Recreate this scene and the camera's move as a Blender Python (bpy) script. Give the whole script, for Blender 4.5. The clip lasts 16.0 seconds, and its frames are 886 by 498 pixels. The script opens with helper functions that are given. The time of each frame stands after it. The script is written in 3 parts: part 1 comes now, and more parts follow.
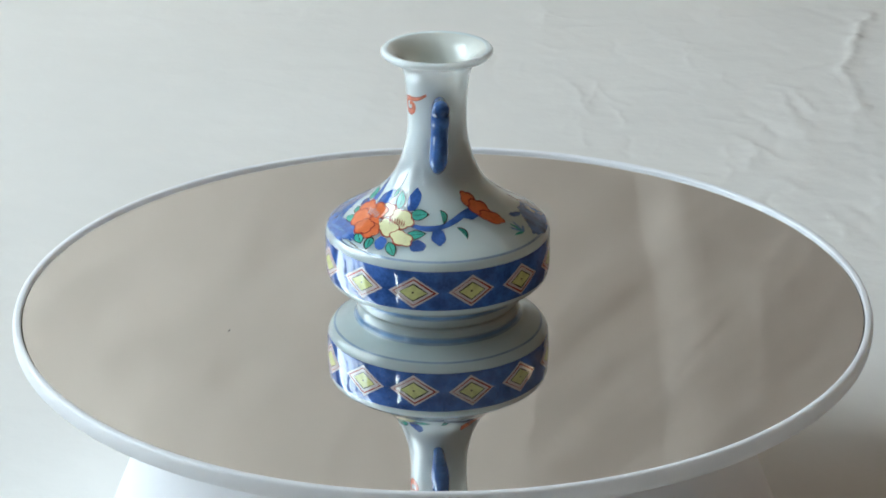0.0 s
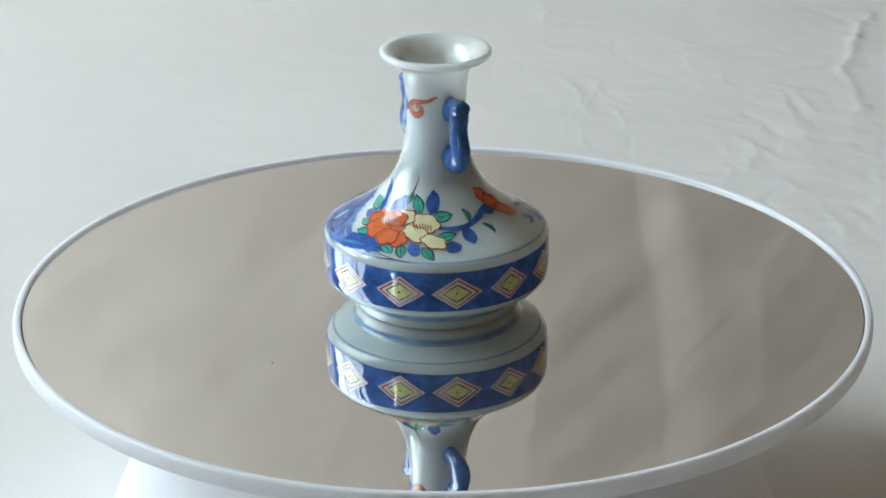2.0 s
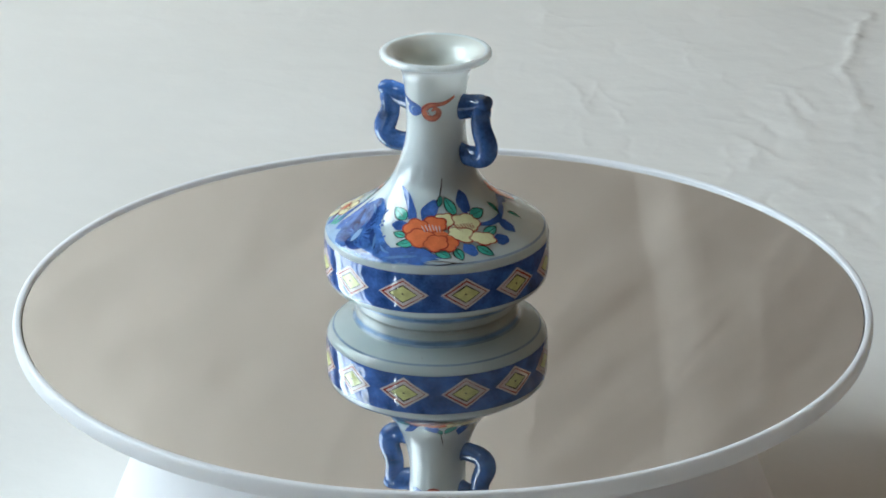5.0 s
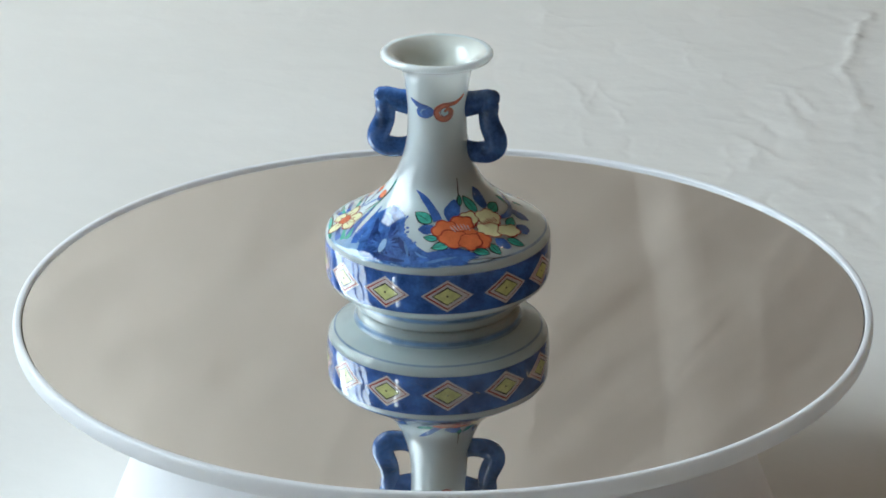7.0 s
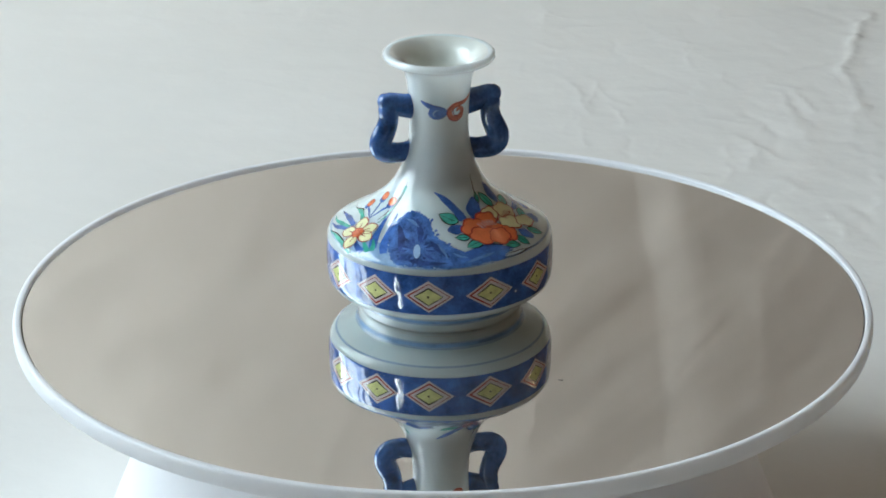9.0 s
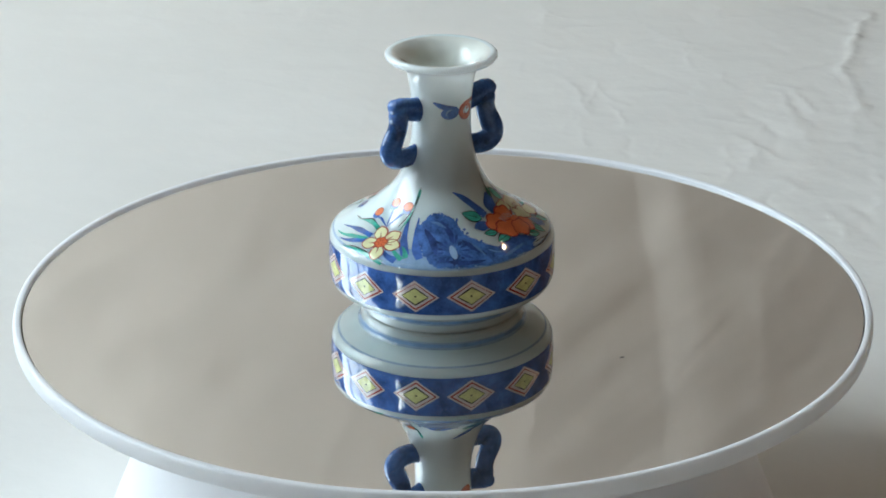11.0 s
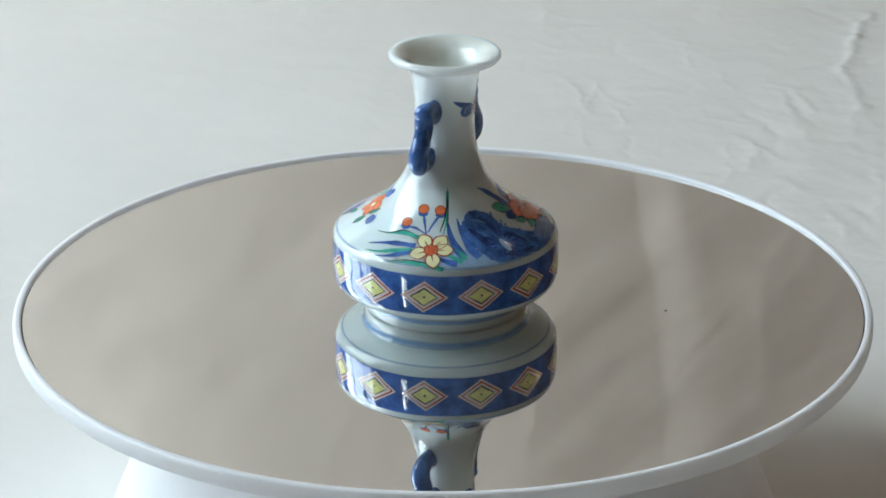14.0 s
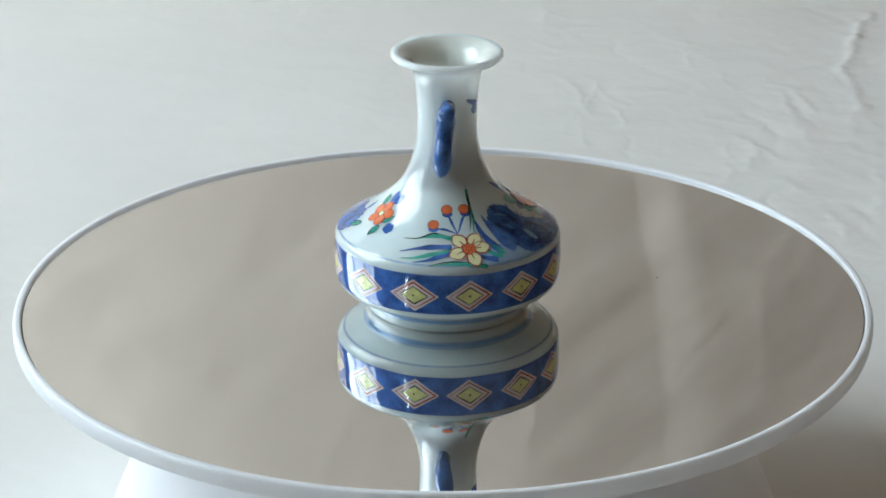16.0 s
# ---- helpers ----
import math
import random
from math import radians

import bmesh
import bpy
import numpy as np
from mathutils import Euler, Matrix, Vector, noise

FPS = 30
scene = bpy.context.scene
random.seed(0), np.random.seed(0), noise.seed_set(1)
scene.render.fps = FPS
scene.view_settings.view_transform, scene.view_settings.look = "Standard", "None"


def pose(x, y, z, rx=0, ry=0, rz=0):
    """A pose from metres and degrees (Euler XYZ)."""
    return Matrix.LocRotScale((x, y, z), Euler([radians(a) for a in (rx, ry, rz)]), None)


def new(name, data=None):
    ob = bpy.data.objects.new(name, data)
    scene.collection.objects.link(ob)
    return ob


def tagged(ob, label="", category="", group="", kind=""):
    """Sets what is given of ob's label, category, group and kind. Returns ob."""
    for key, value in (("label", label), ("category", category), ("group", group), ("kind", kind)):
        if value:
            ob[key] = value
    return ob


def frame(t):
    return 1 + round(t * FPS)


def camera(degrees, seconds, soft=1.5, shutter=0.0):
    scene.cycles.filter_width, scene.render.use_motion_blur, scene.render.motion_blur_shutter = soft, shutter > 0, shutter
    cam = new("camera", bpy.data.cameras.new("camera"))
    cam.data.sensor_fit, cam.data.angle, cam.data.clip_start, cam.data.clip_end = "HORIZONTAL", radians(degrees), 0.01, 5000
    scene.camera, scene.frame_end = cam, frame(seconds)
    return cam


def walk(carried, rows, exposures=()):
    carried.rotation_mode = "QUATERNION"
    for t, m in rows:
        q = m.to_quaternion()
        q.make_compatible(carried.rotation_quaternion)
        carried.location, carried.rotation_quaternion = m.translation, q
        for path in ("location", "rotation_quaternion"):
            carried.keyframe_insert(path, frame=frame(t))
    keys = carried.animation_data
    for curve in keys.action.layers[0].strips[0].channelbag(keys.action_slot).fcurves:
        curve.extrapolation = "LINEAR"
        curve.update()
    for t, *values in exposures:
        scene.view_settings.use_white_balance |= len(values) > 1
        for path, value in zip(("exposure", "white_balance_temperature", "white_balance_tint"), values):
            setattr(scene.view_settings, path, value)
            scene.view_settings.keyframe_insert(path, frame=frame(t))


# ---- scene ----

# ---- camera ----
cam = camera(19.77, 16.0, soft=1.8)
EYE = (0.0027, -0.6957, 0.3054)
CAM_POSE = pose(*EYE, 90 - 22.58, 0, 0.19) @ pose(0, 0, 0, 0, 0, -0.22)
walk(cam, [(0.0, CAM_POSE), (16.0, CAM_POSE)], [(0.0, 0.0), (16.0, 0.0)])

# ---- world and light ----
world = bpy.data.worlds.new("sky")
scene.world = world
scene.cycles.caustics_reflective = True
world.use_nodes = True
wn = world.node_tree
sky = wn.nodes.new("ShaderNodeTexSky")
sky.sky_type = "NISHITA"
sky.sun_disc = False
sky.sun_elevation = radians(35)
sky.sun_rotation = radians(60)
wn.nodes["Background"].inputs["Strength"].default_value = 0.12
wn.links.new(sky.outputs["Color"], wn.nodes["Background"].inputs["Color"])

# daylight in the window openings of the west wall: a broad window and a narrow one, (y0, y1, z0, z1);
# the broad one's lamp is split at a height, dimmer below to soften its reflections
WIN_X, SPLIT_Z = -0.95, 0.56
WINDOWS = [(-0.24, 0.66, 0.12, 1.52), (-1.17, -0.99, 0.40, 0.88)]
DAYLIGHT = [(-0.24, 0.66, SPLIT_Z, 1.52, 27), (-0.24, 0.66, 0.12, SPLIT_Z, 10), (-1.17, -0.99, 0.40, 0.88, 7)]
for wy0, wy1, wz0, wz1, power in DAYLIGHT:
    day = bpy.data.lights.new("window_daylight", "AREA")
    day.shape = "RECTANGLE"
    day.size, day.size_y = wy1 - wy0, wz1 - wz0
    day.energy = power
    day.color = (0.765, 0.915, 1.0)
    lamp = new("window_daylight", day)
    lamp.matrix_world = pose(WIN_X - 0.06, (wy0 + wy1) / 2, (wz0 + wz1) / 2, 90, 0, -90)


# ---- materials ----
def material(name, color, rough=0.5, metal=0.0, coat=0.0, spec=0.5, grain=None, bump=None, mottle=0.0, transmission=0.0, subsurface=0.0, depth=0.005):
    """A procedural surface: colour mottled at two scales, and relief. grain = (scale, amount[, low, high]), bump = (scale, strength, metres[, detail])."""
    m = bpy.data.materials.new(name)
    m.use_nodes = True
    nt = m.node_tree
    b = nt.nodes["Principled BSDF"]
    b.inputs["Base Color"].default_value = (*color, 1)
    b.inputs["Roughness"].default_value = rough
    b.inputs["Metallic"].default_value = metal
    b.inputs["Coat Weight"].default_value = coat
    b.inputs["Coat Roughness"].default_value = 0.03
    b.inputs["Specular IOR Level"].default_value = spec
    b.inputs["Transmission Weight"].default_value = transmission
    if subsurface:
        b.inputs["Subsurface Weight"].default_value = subsurface
        b.inputs["Subsurface Radius"].default_value = (1.0, 0.95, 0.9)
        b.inputs["Subsurface Scale"].default_value = depth
    tc = nt.nodes.new("ShaderNodeTexCoord")
    if grain:
        n1 = nt.nodes.new("ShaderNodeTexNoise")
        n1.inputs["Scale"].default_value = grain[0]
        n1.inputs["Detail"].default_value = 6
        nt.links.new(tc.outputs["Object"], n1.inputs["Vector"])
        n2 = nt.nodes.new("ShaderNodeTexNoise")
        n2.inputs["Scale"].default_value = grain[0] * 6.3
        n2.inputs["Detail"].default_value = 3
        nt.links.new(tc.outputs["Object"], n2.inputs["Vector"])
        add = nt.nodes.new("ShaderNodeMath")
        add.operation = "MULTIPLY_ADD"
        add.inputs[1].default_value = 0.35
        nt.links.new(n2.outputs["Fac"], add.inputs[0])
        nt.links.new(n1.outputs["Fac"], add.inputs[2])
        ramp = nt.nodes.new("ShaderNodeValToRGB")
        ramp.color_ramp.elements[0].position, ramp.color_ramp.elements[1].position = grain[2:] or (0.45, 0.92)
        lo = tuple(c * (1 - grain[1]) for c in color)
        hi = tuple(min(0.92, c * (1 + grain[1]) + mottle) for c in color)
        ramp.color_ramp.elements[0].color = (*lo, 1)
        ramp.color_ramp.elements[1].color = (*hi, 1)
        nt.links.new(add.outputs[0], ramp.inputs["Fac"])
        nt.links.new(ramp.outputs["Color"], b.inputs["Base Color"])
    if bump:
        n3 = nt.nodes.new("ShaderNodeTexNoise")
        n3.inputs["Scale"].default_value = bump[0]
        n3.inputs["Detail"].default_value = bump[3] if len(bump) > 3 else 4
        nt.links.new(tc.outputs["Object"], n3.inputs["Vector"])
        bp = nt.nodes.new("ShaderNodeBump")
        bp.inputs["Strength"].default_value = bump[1]
        bp.inputs["Distance"].default_value = bump[2]
        nt.links.new(n3.outputs["Fac"], bp.inputs["Height"])
        nt.links.new(bp.outputs["Normal"], b.inputs["Normal"])
        if coat:
            nt.links.new(bp.outputs["Normal"], b.inputs["Coat Normal"])
    return m


def creased(m, scale, top, width):
    """Adds a net of sharp, broken creases to a material's relief."""
    nt = m.node_tree
    b = nt.nodes["Principled BSDF"]
    under = b.inputs["Normal"].links[0].from_node
    tc = nt.nodes.new("ShaderNodeTexCoord")
    warp = nt.nodes.new("ShaderNodeTexNoise")
    warp.inputs["Scale"].default_value = scale * 2.2
    warp.inputs["Detail"].default_value = 3
    nt.links.new(tc.outputs["Object"], warp.inputs["Vector"])
    mix = nt.nodes.new("ShaderNodeMix")
    mix.data_type = "VECTOR"
    mix.inputs["Factor"].default_value = 0.06
    nt.links.new(tc.outputs["Object"], mix.inputs["A"])
    nt.links.new(warp.outputs["Color"], mix.inputs["B"])
    cells = nt.nodes.new("ShaderNodeTexVoronoi")
    cells.feature = "DISTANCE_TO_EDGE"
    cells.inputs["Scale"].default_value = scale
    nt.links.new(mix.outputs["Result"], cells.inputs["Vector"])
    edge = nt.nodes.new("ShaderNodeMapRange")
    edge.inputs["From Max"].default_value = width
    edge.inputs["To Min"].default_value = 1.0
    edge.inputs["To Max"].default_value = 0.0
    nt.links.new(cells.outputs["Distance"], edge.inputs["Value"])
    gate = nt.nodes.new("ShaderNodeTexNoise")
    gate.inputs["Scale"].default_value = scale * 0.9
    nt.links.new(tc.outputs["Object"], gate.inputs["Vector"])
    keep = nt.nodes.new("ShaderNodeMapRange")
    keep.inputs["From Min"].default_value = 0.48
    keep.inputs["From Max"].default_value = 0.68
    nt.links.new(gate.outputs["Fac"], keep.inputs["Value"])
    both = nt.nodes.new("ShaderNodeMath")
    both.operation = "MULTIPLY"
    nt.links.new(edge.outputs["Result"], both.inputs[0])
    nt.links.new(keep.outputs["Result"], both.inputs[1])
    # the hanging part of the sheet is smooth
    axes = nt.nodes.new("ShaderNodeSeparateXYZ")
    nt.links.new(tc.outputs["Object"], axes.inputs["Vector"])
    lying = nt.nodes.new("ShaderNodeMapRange")
    lying.inputs["From Min"].default_value = -0.03
    lying.inputs["From Max"].default_value = 0.05
    lying.inputs["To Min"].default_value = 1.0
    lying.inputs["To Max"].default_value = 0.0
    nt.links.new(axes.outputs["Z"], lying.inputs["Value"])
    all_of = nt.nodes.new("ShaderNodeMath")
    all_of.operation = "MULTIPLY"
    nt.links.new(both.outputs[0], all_of.inputs[0])
    nt.links.new(lying.outputs["Result"], all_of.inputs[1])
    bump = nt.nodes.new("ShaderNodeBump")
    bump.inputs["Strength"].default_value = 0.20
    bump.inputs["Distance"].default_value = top
    nt.links.new(all_of.outputs[0], bump.inputs["Height"])
    nt.links.new(under.outputs["Normal"], bump.inputs["Normal"])
    nt.links.new(bump.outputs["Normal"], b.inputs["Normal"])


def glow(name, color, strength):
    m = bpy.data.materials.new(name)
    m.use_nodes = True
    b = m.node_tree.nodes["Principled BSDF"]
    b.inputs["Base Color"].default_value = (*color, 1)
    b.inputs["Emission Color"].default_value = (*color, 1)
    b.inputs["Emission Strength"].default_value = strength
    return m


GLAZE_BUMP = (210, 0.30, 0.0006, 0.4)
PORCELAIN = material("white_porcelain_glaze", (0.755, 0.875, 0.885), 0.035, coat=0.45, grain=(60, 0.02), bump=GLAZE_BUMP, subsurface=0.9, depth=0.010)
CREAM_GLAZE = material("creamy_inner_glaze", (0.74, 0.77, 0.72), 0.05, coat=0.45, grain=(60, 0.03), bump=GLAZE_BUMP)
UNGLAZED = material("unglazed_foot_ring", (0.62, 0.55, 0.46), 0.7, grain=(300, 0.12))
COBALT = material("cobalt_blue_underglaze", (0.038, 0.125, 0.41), 0.035, coat=0.45, grain=(210, 0.42, 0.5, 0.86), bump=GLAZE_BUMP, mottle=0.02)
ROCK_BLUE = material("mottled_rock_blue", (0.041, 0.132, 0.39), 0.035, coat=0.45, grain=(330, 0.5, 0.52, 0.84), bump=GLAZE_BUMP, mottle=0.02)
COBALT_LIGHT = material("pale_blue_wash", (0.20, 0.36, 0.60), 0.035, coat=0.45, grain=(150, 0.35), bump=GLAZE_BUMP)
BLUE_WASH = material("thin_blue_wash", (0.30, 0.47, 0.69), 0.035, coat=0.45, grain=(120, 0.25), bump=GLAZE_BUMP)
ROCK_LIGHT = material("lighter_rock_blue", (0.11, 0.25, 0.53), 0.035, coat=0.45, grain=(150, 0.35), bump=GLAZE_BUMP)
COBALT_FAINT = material("faint_blue_line", (0.36, 0.50, 0.66), 0.035, coat=0.45, grain=(200, 0.2), bump=GLAZE_BUMP)
COBALT_DARK = material("deep_blue_glaze", (0.018, 0.058, 0.22), 0.035, coat=0.45, grain=(220, 0.7), bump=GLAZE_BUMP, mottle=0.012)
ORANGE = material("iron_red_orange_enamel", (0.82, 0.19, 0.07), 0.05, coat=0.3, grain=(260, 0.22), bump=GLAZE_BUMP)
RED_LINE = material("iron_red_line", (0.36, 0.040, 0.028), 0.2, coat=0.4, grain=(400, 0.3))
YELLOW = material("pale_yellow_enamel", (0.88, 0.85, 0.48), 0.05, coat=0.3, grain=(240, 0.15), bump=GLAZE_BUMP)
CITRON = material("yellow_green_enamel", (0.72, 0.74, 0.32), 0.05, coat=0.3, grain=(420, 0.18), bump=GLAZE_BUMP)
GREEN = material("turquoise_green_enamel", (0.045, 0.40, 0.31), 0.05, coat=0.3, grain=(300, 0.35), bump=GLAZE_BUMP, mottle=0.02)
INK = material("black_enamel_line", (0.02, 0.018, 0.018), 0.2, coat=0.4, grain=(500, 0.3))
PINK_WHITE = material("pinkish_white_glaze", (0.72, 0.64, 0.63), 0.12, coat=0.3, grain=(300, 0.06), bump=GLAZE_BUMP)
MIRROR = material("silvered_mirror", (0.86, 0.86, 0.848), 0.012, metal=0.98, grain=(14, 0.012))
PLASTIC = material("white_plastic", (0.88, 0.885, 0.925), 0.42, grain=(30, 0.015), bump=(420, 0.04, 0.0004), subsurface=0.5, depth=0.006)
PAPER = material("crumpled_white_paper", (0.755, 0.735, 0.70), 0.85, grain=(9, 0.025), bump=(55, 0.18, 0.004), spec=0.25)
CLOTH = material("beige_cloth", (0.735, 0.635, 0.55), 0.9, grain=(9, 0.02), bump=(70, 0.12, 0.003), spec=0.2)
creased(PAPER, 13.0, 0.0016, 0.10)
# unseen room surfaces; their tones are chosen for the light they bounce
WALL = material("painted_wall", (0.42, 0.31, 0.22), 0.8, grain=(3, 0.06), bump=(120, 0.1, 0.002))
WALL_DARK = material("dark_unseen_wall", (0.16, 0.065, 0.030), 0.6, grain=(6, 0.3), bump=(60, 0.1, 0.002))
CEILING = material("dark_unseen_ceiling", (0.22, 0.16, 0.11), 0.85, grain=(3, 0.04))
WOOD = material("brown_wood", (0.17, 0.10, 0.055), 0.5, grain=(9, 0.35), bump=(60, 0.1, 0.002))
FRAME_PAINT = material("white_window_paint", (0.7, 0.7, 0.68), 0.4, grain=(12, 0.03))
BULB = glow("warm_bulb", (1.0, 0.72, 0.45), 520)
HANDLE_BLUE = material("handle_blue_glaze", (0.034, 0.115, 0.34), 0.05, coat=0.3, grain=(170, 0.5, 0.5, 0.9), bump=(240, 0.30, 0.0007, 0.5), mottle=0.02)
RED_WASH = material("iron_red_wash", (0.66, 0.20, 0.12), 0.08, coat=0.2, grain=(400, 0.3), bump=GLAZE_BUMP)
# dark colour standing in for shade on the lip's inner wall
GAP_SHADE = material("dark_gap_shade", (0.11, 0.08, 0.07), 0.8, grain=(200, 0.2))
DUST = material("dust_speck", (0.10, 0.09, 0.08), 0.9, grain=(900, 0.3))


# ---- mesh helpers ----
def part(name, bm, mat, parent=None, label="", smooth=True):
    me = bpy.data.meshes.new(name)
    bm.normal_update()
    bm.to_mesh(me)
    bm.free()
    me.materials.append(mat)
    if smooth:
        for p in me.polygons:
            p.use_smooth = True
    ob = new(name, me)
    if parent:
        ob.parent = parent
    if label:
        tagged(ob, label)
    return ob


def box(bm, x0, x1, y0, y1, z0, z1, bevel=0.0):
    r = bmesh.ops.create_cube(bm, size=1, matrix=Matrix.Translation(((x0 + x1) / 2, (y0 + y1) / 2, (z0 + z1) / 2)) @ Matrix.Diagonal((x1 - x0, y1 - y0, z1 - z0, 1)))
    if bevel:
        es = {e for v in r["verts"] for e in v.link_edges}
        bmesh.ops.bevel(bm, geom=list(es), offset=bevel, segments=2, affect="EDGES")
    return bm


def spline(pts, n):
    """Catmull-Rom through the points, n steps a span."""
    p = [Vector(q) for q in pts]
    p = [2 * p[0] - p[1]] + p + [2 * p[-1] - p[-2]]
    out = []
    for a, b, c, d in zip(p, p[1:], p[2:], p[3:]):
        for k in range(n):
            t = k / n
            out.append(0.5 * (2 * b + (c - a) * t + (2 * a - 5 * b + 4 * c - d) * t * t + (3 * b - a - 3 * c + d) * t ** 3))
    out.append(p[-2])
    return out


def lathe(profile, seg=192, closed=False):
    bm = bmesh.new()
    rings = []
    for r, z in profile:
        rings.append([bm.verts.new((r * math.sin(2 * math.pi * k / seg), -r * math.cos(2 * math.pi * k / seg), z)) for k in range(seg)])
    pairs = list(zip(rings, rings[1:]))
    if closed:
        pairs.append((rings[-1], rings[0]))
    for a, b in pairs:
        for k in range(seg):
            bm.faces.new((a[k], a[(k + 1) % seg], b[(k + 1) % seg], b[k]))
    return bm


# ---- the room ----
def wall(name, x0, x1, y0, y1, z0, z1, mat, label):
    ob = part(name, box(bmesh.new(), x0, x1, y0, y1, z0, z1), mat, smooth=False)
    return tagged(ob, label, "wall", kind="structure")


# shell added out of view to close the room and limit fill light
FLOOR_Z, CEIL_Z = -0.85, 1.65
RX, FY, BY = 4.4, -1.9, 1.9
wall("floor", WIN_X - 0.15, RX + 0.15, FY - 0.15, BY + 0.15, FLOOR_Z - 0.1, FLOOR_Z, WOOD, "plain brown wooden floor of the room")
wall("ceiling", WIN_X - 0.15, RX + 0.15, FY - 0.15, BY + 0.15, CEIL_Z, CEIL_Z + 0.1, CEILING, "plain unseen ceiling, brown to hold down the fill light")
wall("wall_east", RX, RX + 0.15, FY, BY, FLOOR_Z, CEIL_Z, WALL_DARK, "plain unseen wall facing the window, dark brown to cut bounced light")
wall("wall_south", WIN_X - 0.15, RX + 0.15, FY - 0.15, FY, FLOOR_Z, CEIL_Z, WALL, "plain beige wall of the dim room")
wall("wall_north", WIN_X - 0.15, RX + 0.15, BY, BY + 0.15, FLOOR_Z, CEIL_Z, WALL_DARK, "plain unseen wall behind the paper, dark brown to cut bounced light")


def window_wall():
    bm = bmesh.new()
    x0, x1 = WIN_X - 0.15, WIN_X
    z0, z1 = WINDOWS[0][2:]
    (a0, a1), (b0, b1) = WINDOWS[1][:2], WINDOWS[0][:2]
    box(bm, x0, x1, a0, a1, z0, WINDOWS[1][2])
    box(bm, x0, x1, a0, a1, WINDOWS[1][3], z1)
    box(bm, x0, x1, FY, a0, z0, z1)
    box(bm, x0, x1, a1, b0, z0, z1)
    box(bm, x0, x1, b1, BY, z0, z1)
    box(bm, x0, x1, FY, BY, FLOOR_Z, z0)
    box(bm, x0, x1, FY, BY, z1, CEIL_Z)
    tagged(part("wall_west", bm, WALL, smooth=False), "beige wall with two daylit window openings", "wall", kind="structure")
    for k, (y0, y1, z0, z1) in enumerate(WINDOWS):
        win = tagged(new("window_%d" % (k + 1)), ("broad white framed window full of daylight", "small white framed window full of daylight")[k], "window", kind="structure")
        w = 0.03 if k == 0 else 0.012
        bm = bmesh.new()
        box(bm, x1 - 0.05, x1 - 0.01, y0, y0 + w, z0, z1)
        box(bm, x1 - 0.05, x1 - 0.01, y1 - w, y1, z0, z1)
        box(bm, x1 - 0.05, x1 - 0.01, y0 + w, y1 - w, z0, z0 + w)
        box(bm, x1 - 0.05, x1 - 0.01, y0 + w, y1 - w, z1 - w, z1)
        part("window_frame", bm, FRAME_PAINT, win, smooth=False)
        if k == 1:
            ym = y0 + 0.42 * (y1 - y0)
            part("mullion", box(bmesh.new(), x1 - 0.05, x1 - 0.01, ym - 0.014, ym + 0.014, z0 + w, z1 - w), FRAME_PAINT, win, smooth=False)
            for f in (0.3, 0.62):
                zm = z0 + f * (z1 - z0)
                part("glazing_bar", box(bmesh.new(), x1 - 0.04, x1 - 0.02, y0 + w, ym - 0.016, zm - 0.012, zm + 0.012), FRAME_PAINT, win, smooth=False)
        else:
            for f in (0.16, 0.30, 0.62):
                ym = y0 + f * (y1 - y0)
                part("mullion", box(bmesh.new(), x1 - 0.05, x1 - 0.01, ym - 0.016, ym + 0.016, z0 + w, z1 - w), FRAME_PAINT, win, smooth=False)


window_wall()


def ceiling_lamp(x, y, size):
    """A small recessed downlight: a ring with a warm bulb."""
    ob = tagged(new("ceiling_lamp"), "small round warm ceiling lamp, switched on", "lamp", "ceiling lamps")
    ob.location = (x, y, CEIL_Z)
    part("ring", lathe(spline([(0.026, -0.001), (0.026, -0.012), (0.032, -0.014), (0.036, -0.008), (0.037, 0.0)], 4), 32), FRAME_PAINT, ob, "white metal ring")
    bm = bmesh.new()
    bmesh.ops.create_uvsphere(bm, u_segments=20, v_segments=10, radius=size, matrix=pose(0, 0, -0.017))
    part("bulb", bm, BULB, ob, "glowing warm bulb")


for lamp_x, lamp_y, lamp_r in ((0.98, 0.74, 0.006), (2.10, 0.06, 0.008), (3.45, -0.35, 0.011), (3.85, 0.45, 0.011), (3.10, 1.37, 0.011), (2.45, -0.85, 0.010), (2.70, 0.60, 0.010), (1.75, 1.10, 0.008), (3.30, 0.95, 0.011), (1.60, -0.60, 0.007)):
    ceiling_lamp(lamp_x, lamp_y, lamp_r)

TABLE_Z = -0.085


def table():
    """The plain table under the sheet."""
    ob = tagged(new("table"), "plain brown wooden table under the paper", "table")
    part("tabletop", box(bmesh.new(), -0.75, 0.75, -0.60, 0.95, TABLE_Z - 0.045, TABLE_Z - 0.006, 0.004), WOOD, ob, smooth=False)
    for x in (-0.68, 0.68):
        for y in (-0.53, 0.88):
            part("leg", box(bmesh.new(), x - 0.03, x + 0.03, y - 0.03, y + 0.03, FLOOR_Z, TABLE_Z - 0.045, 0.004), WOOD, ob, smooth=False)


table()


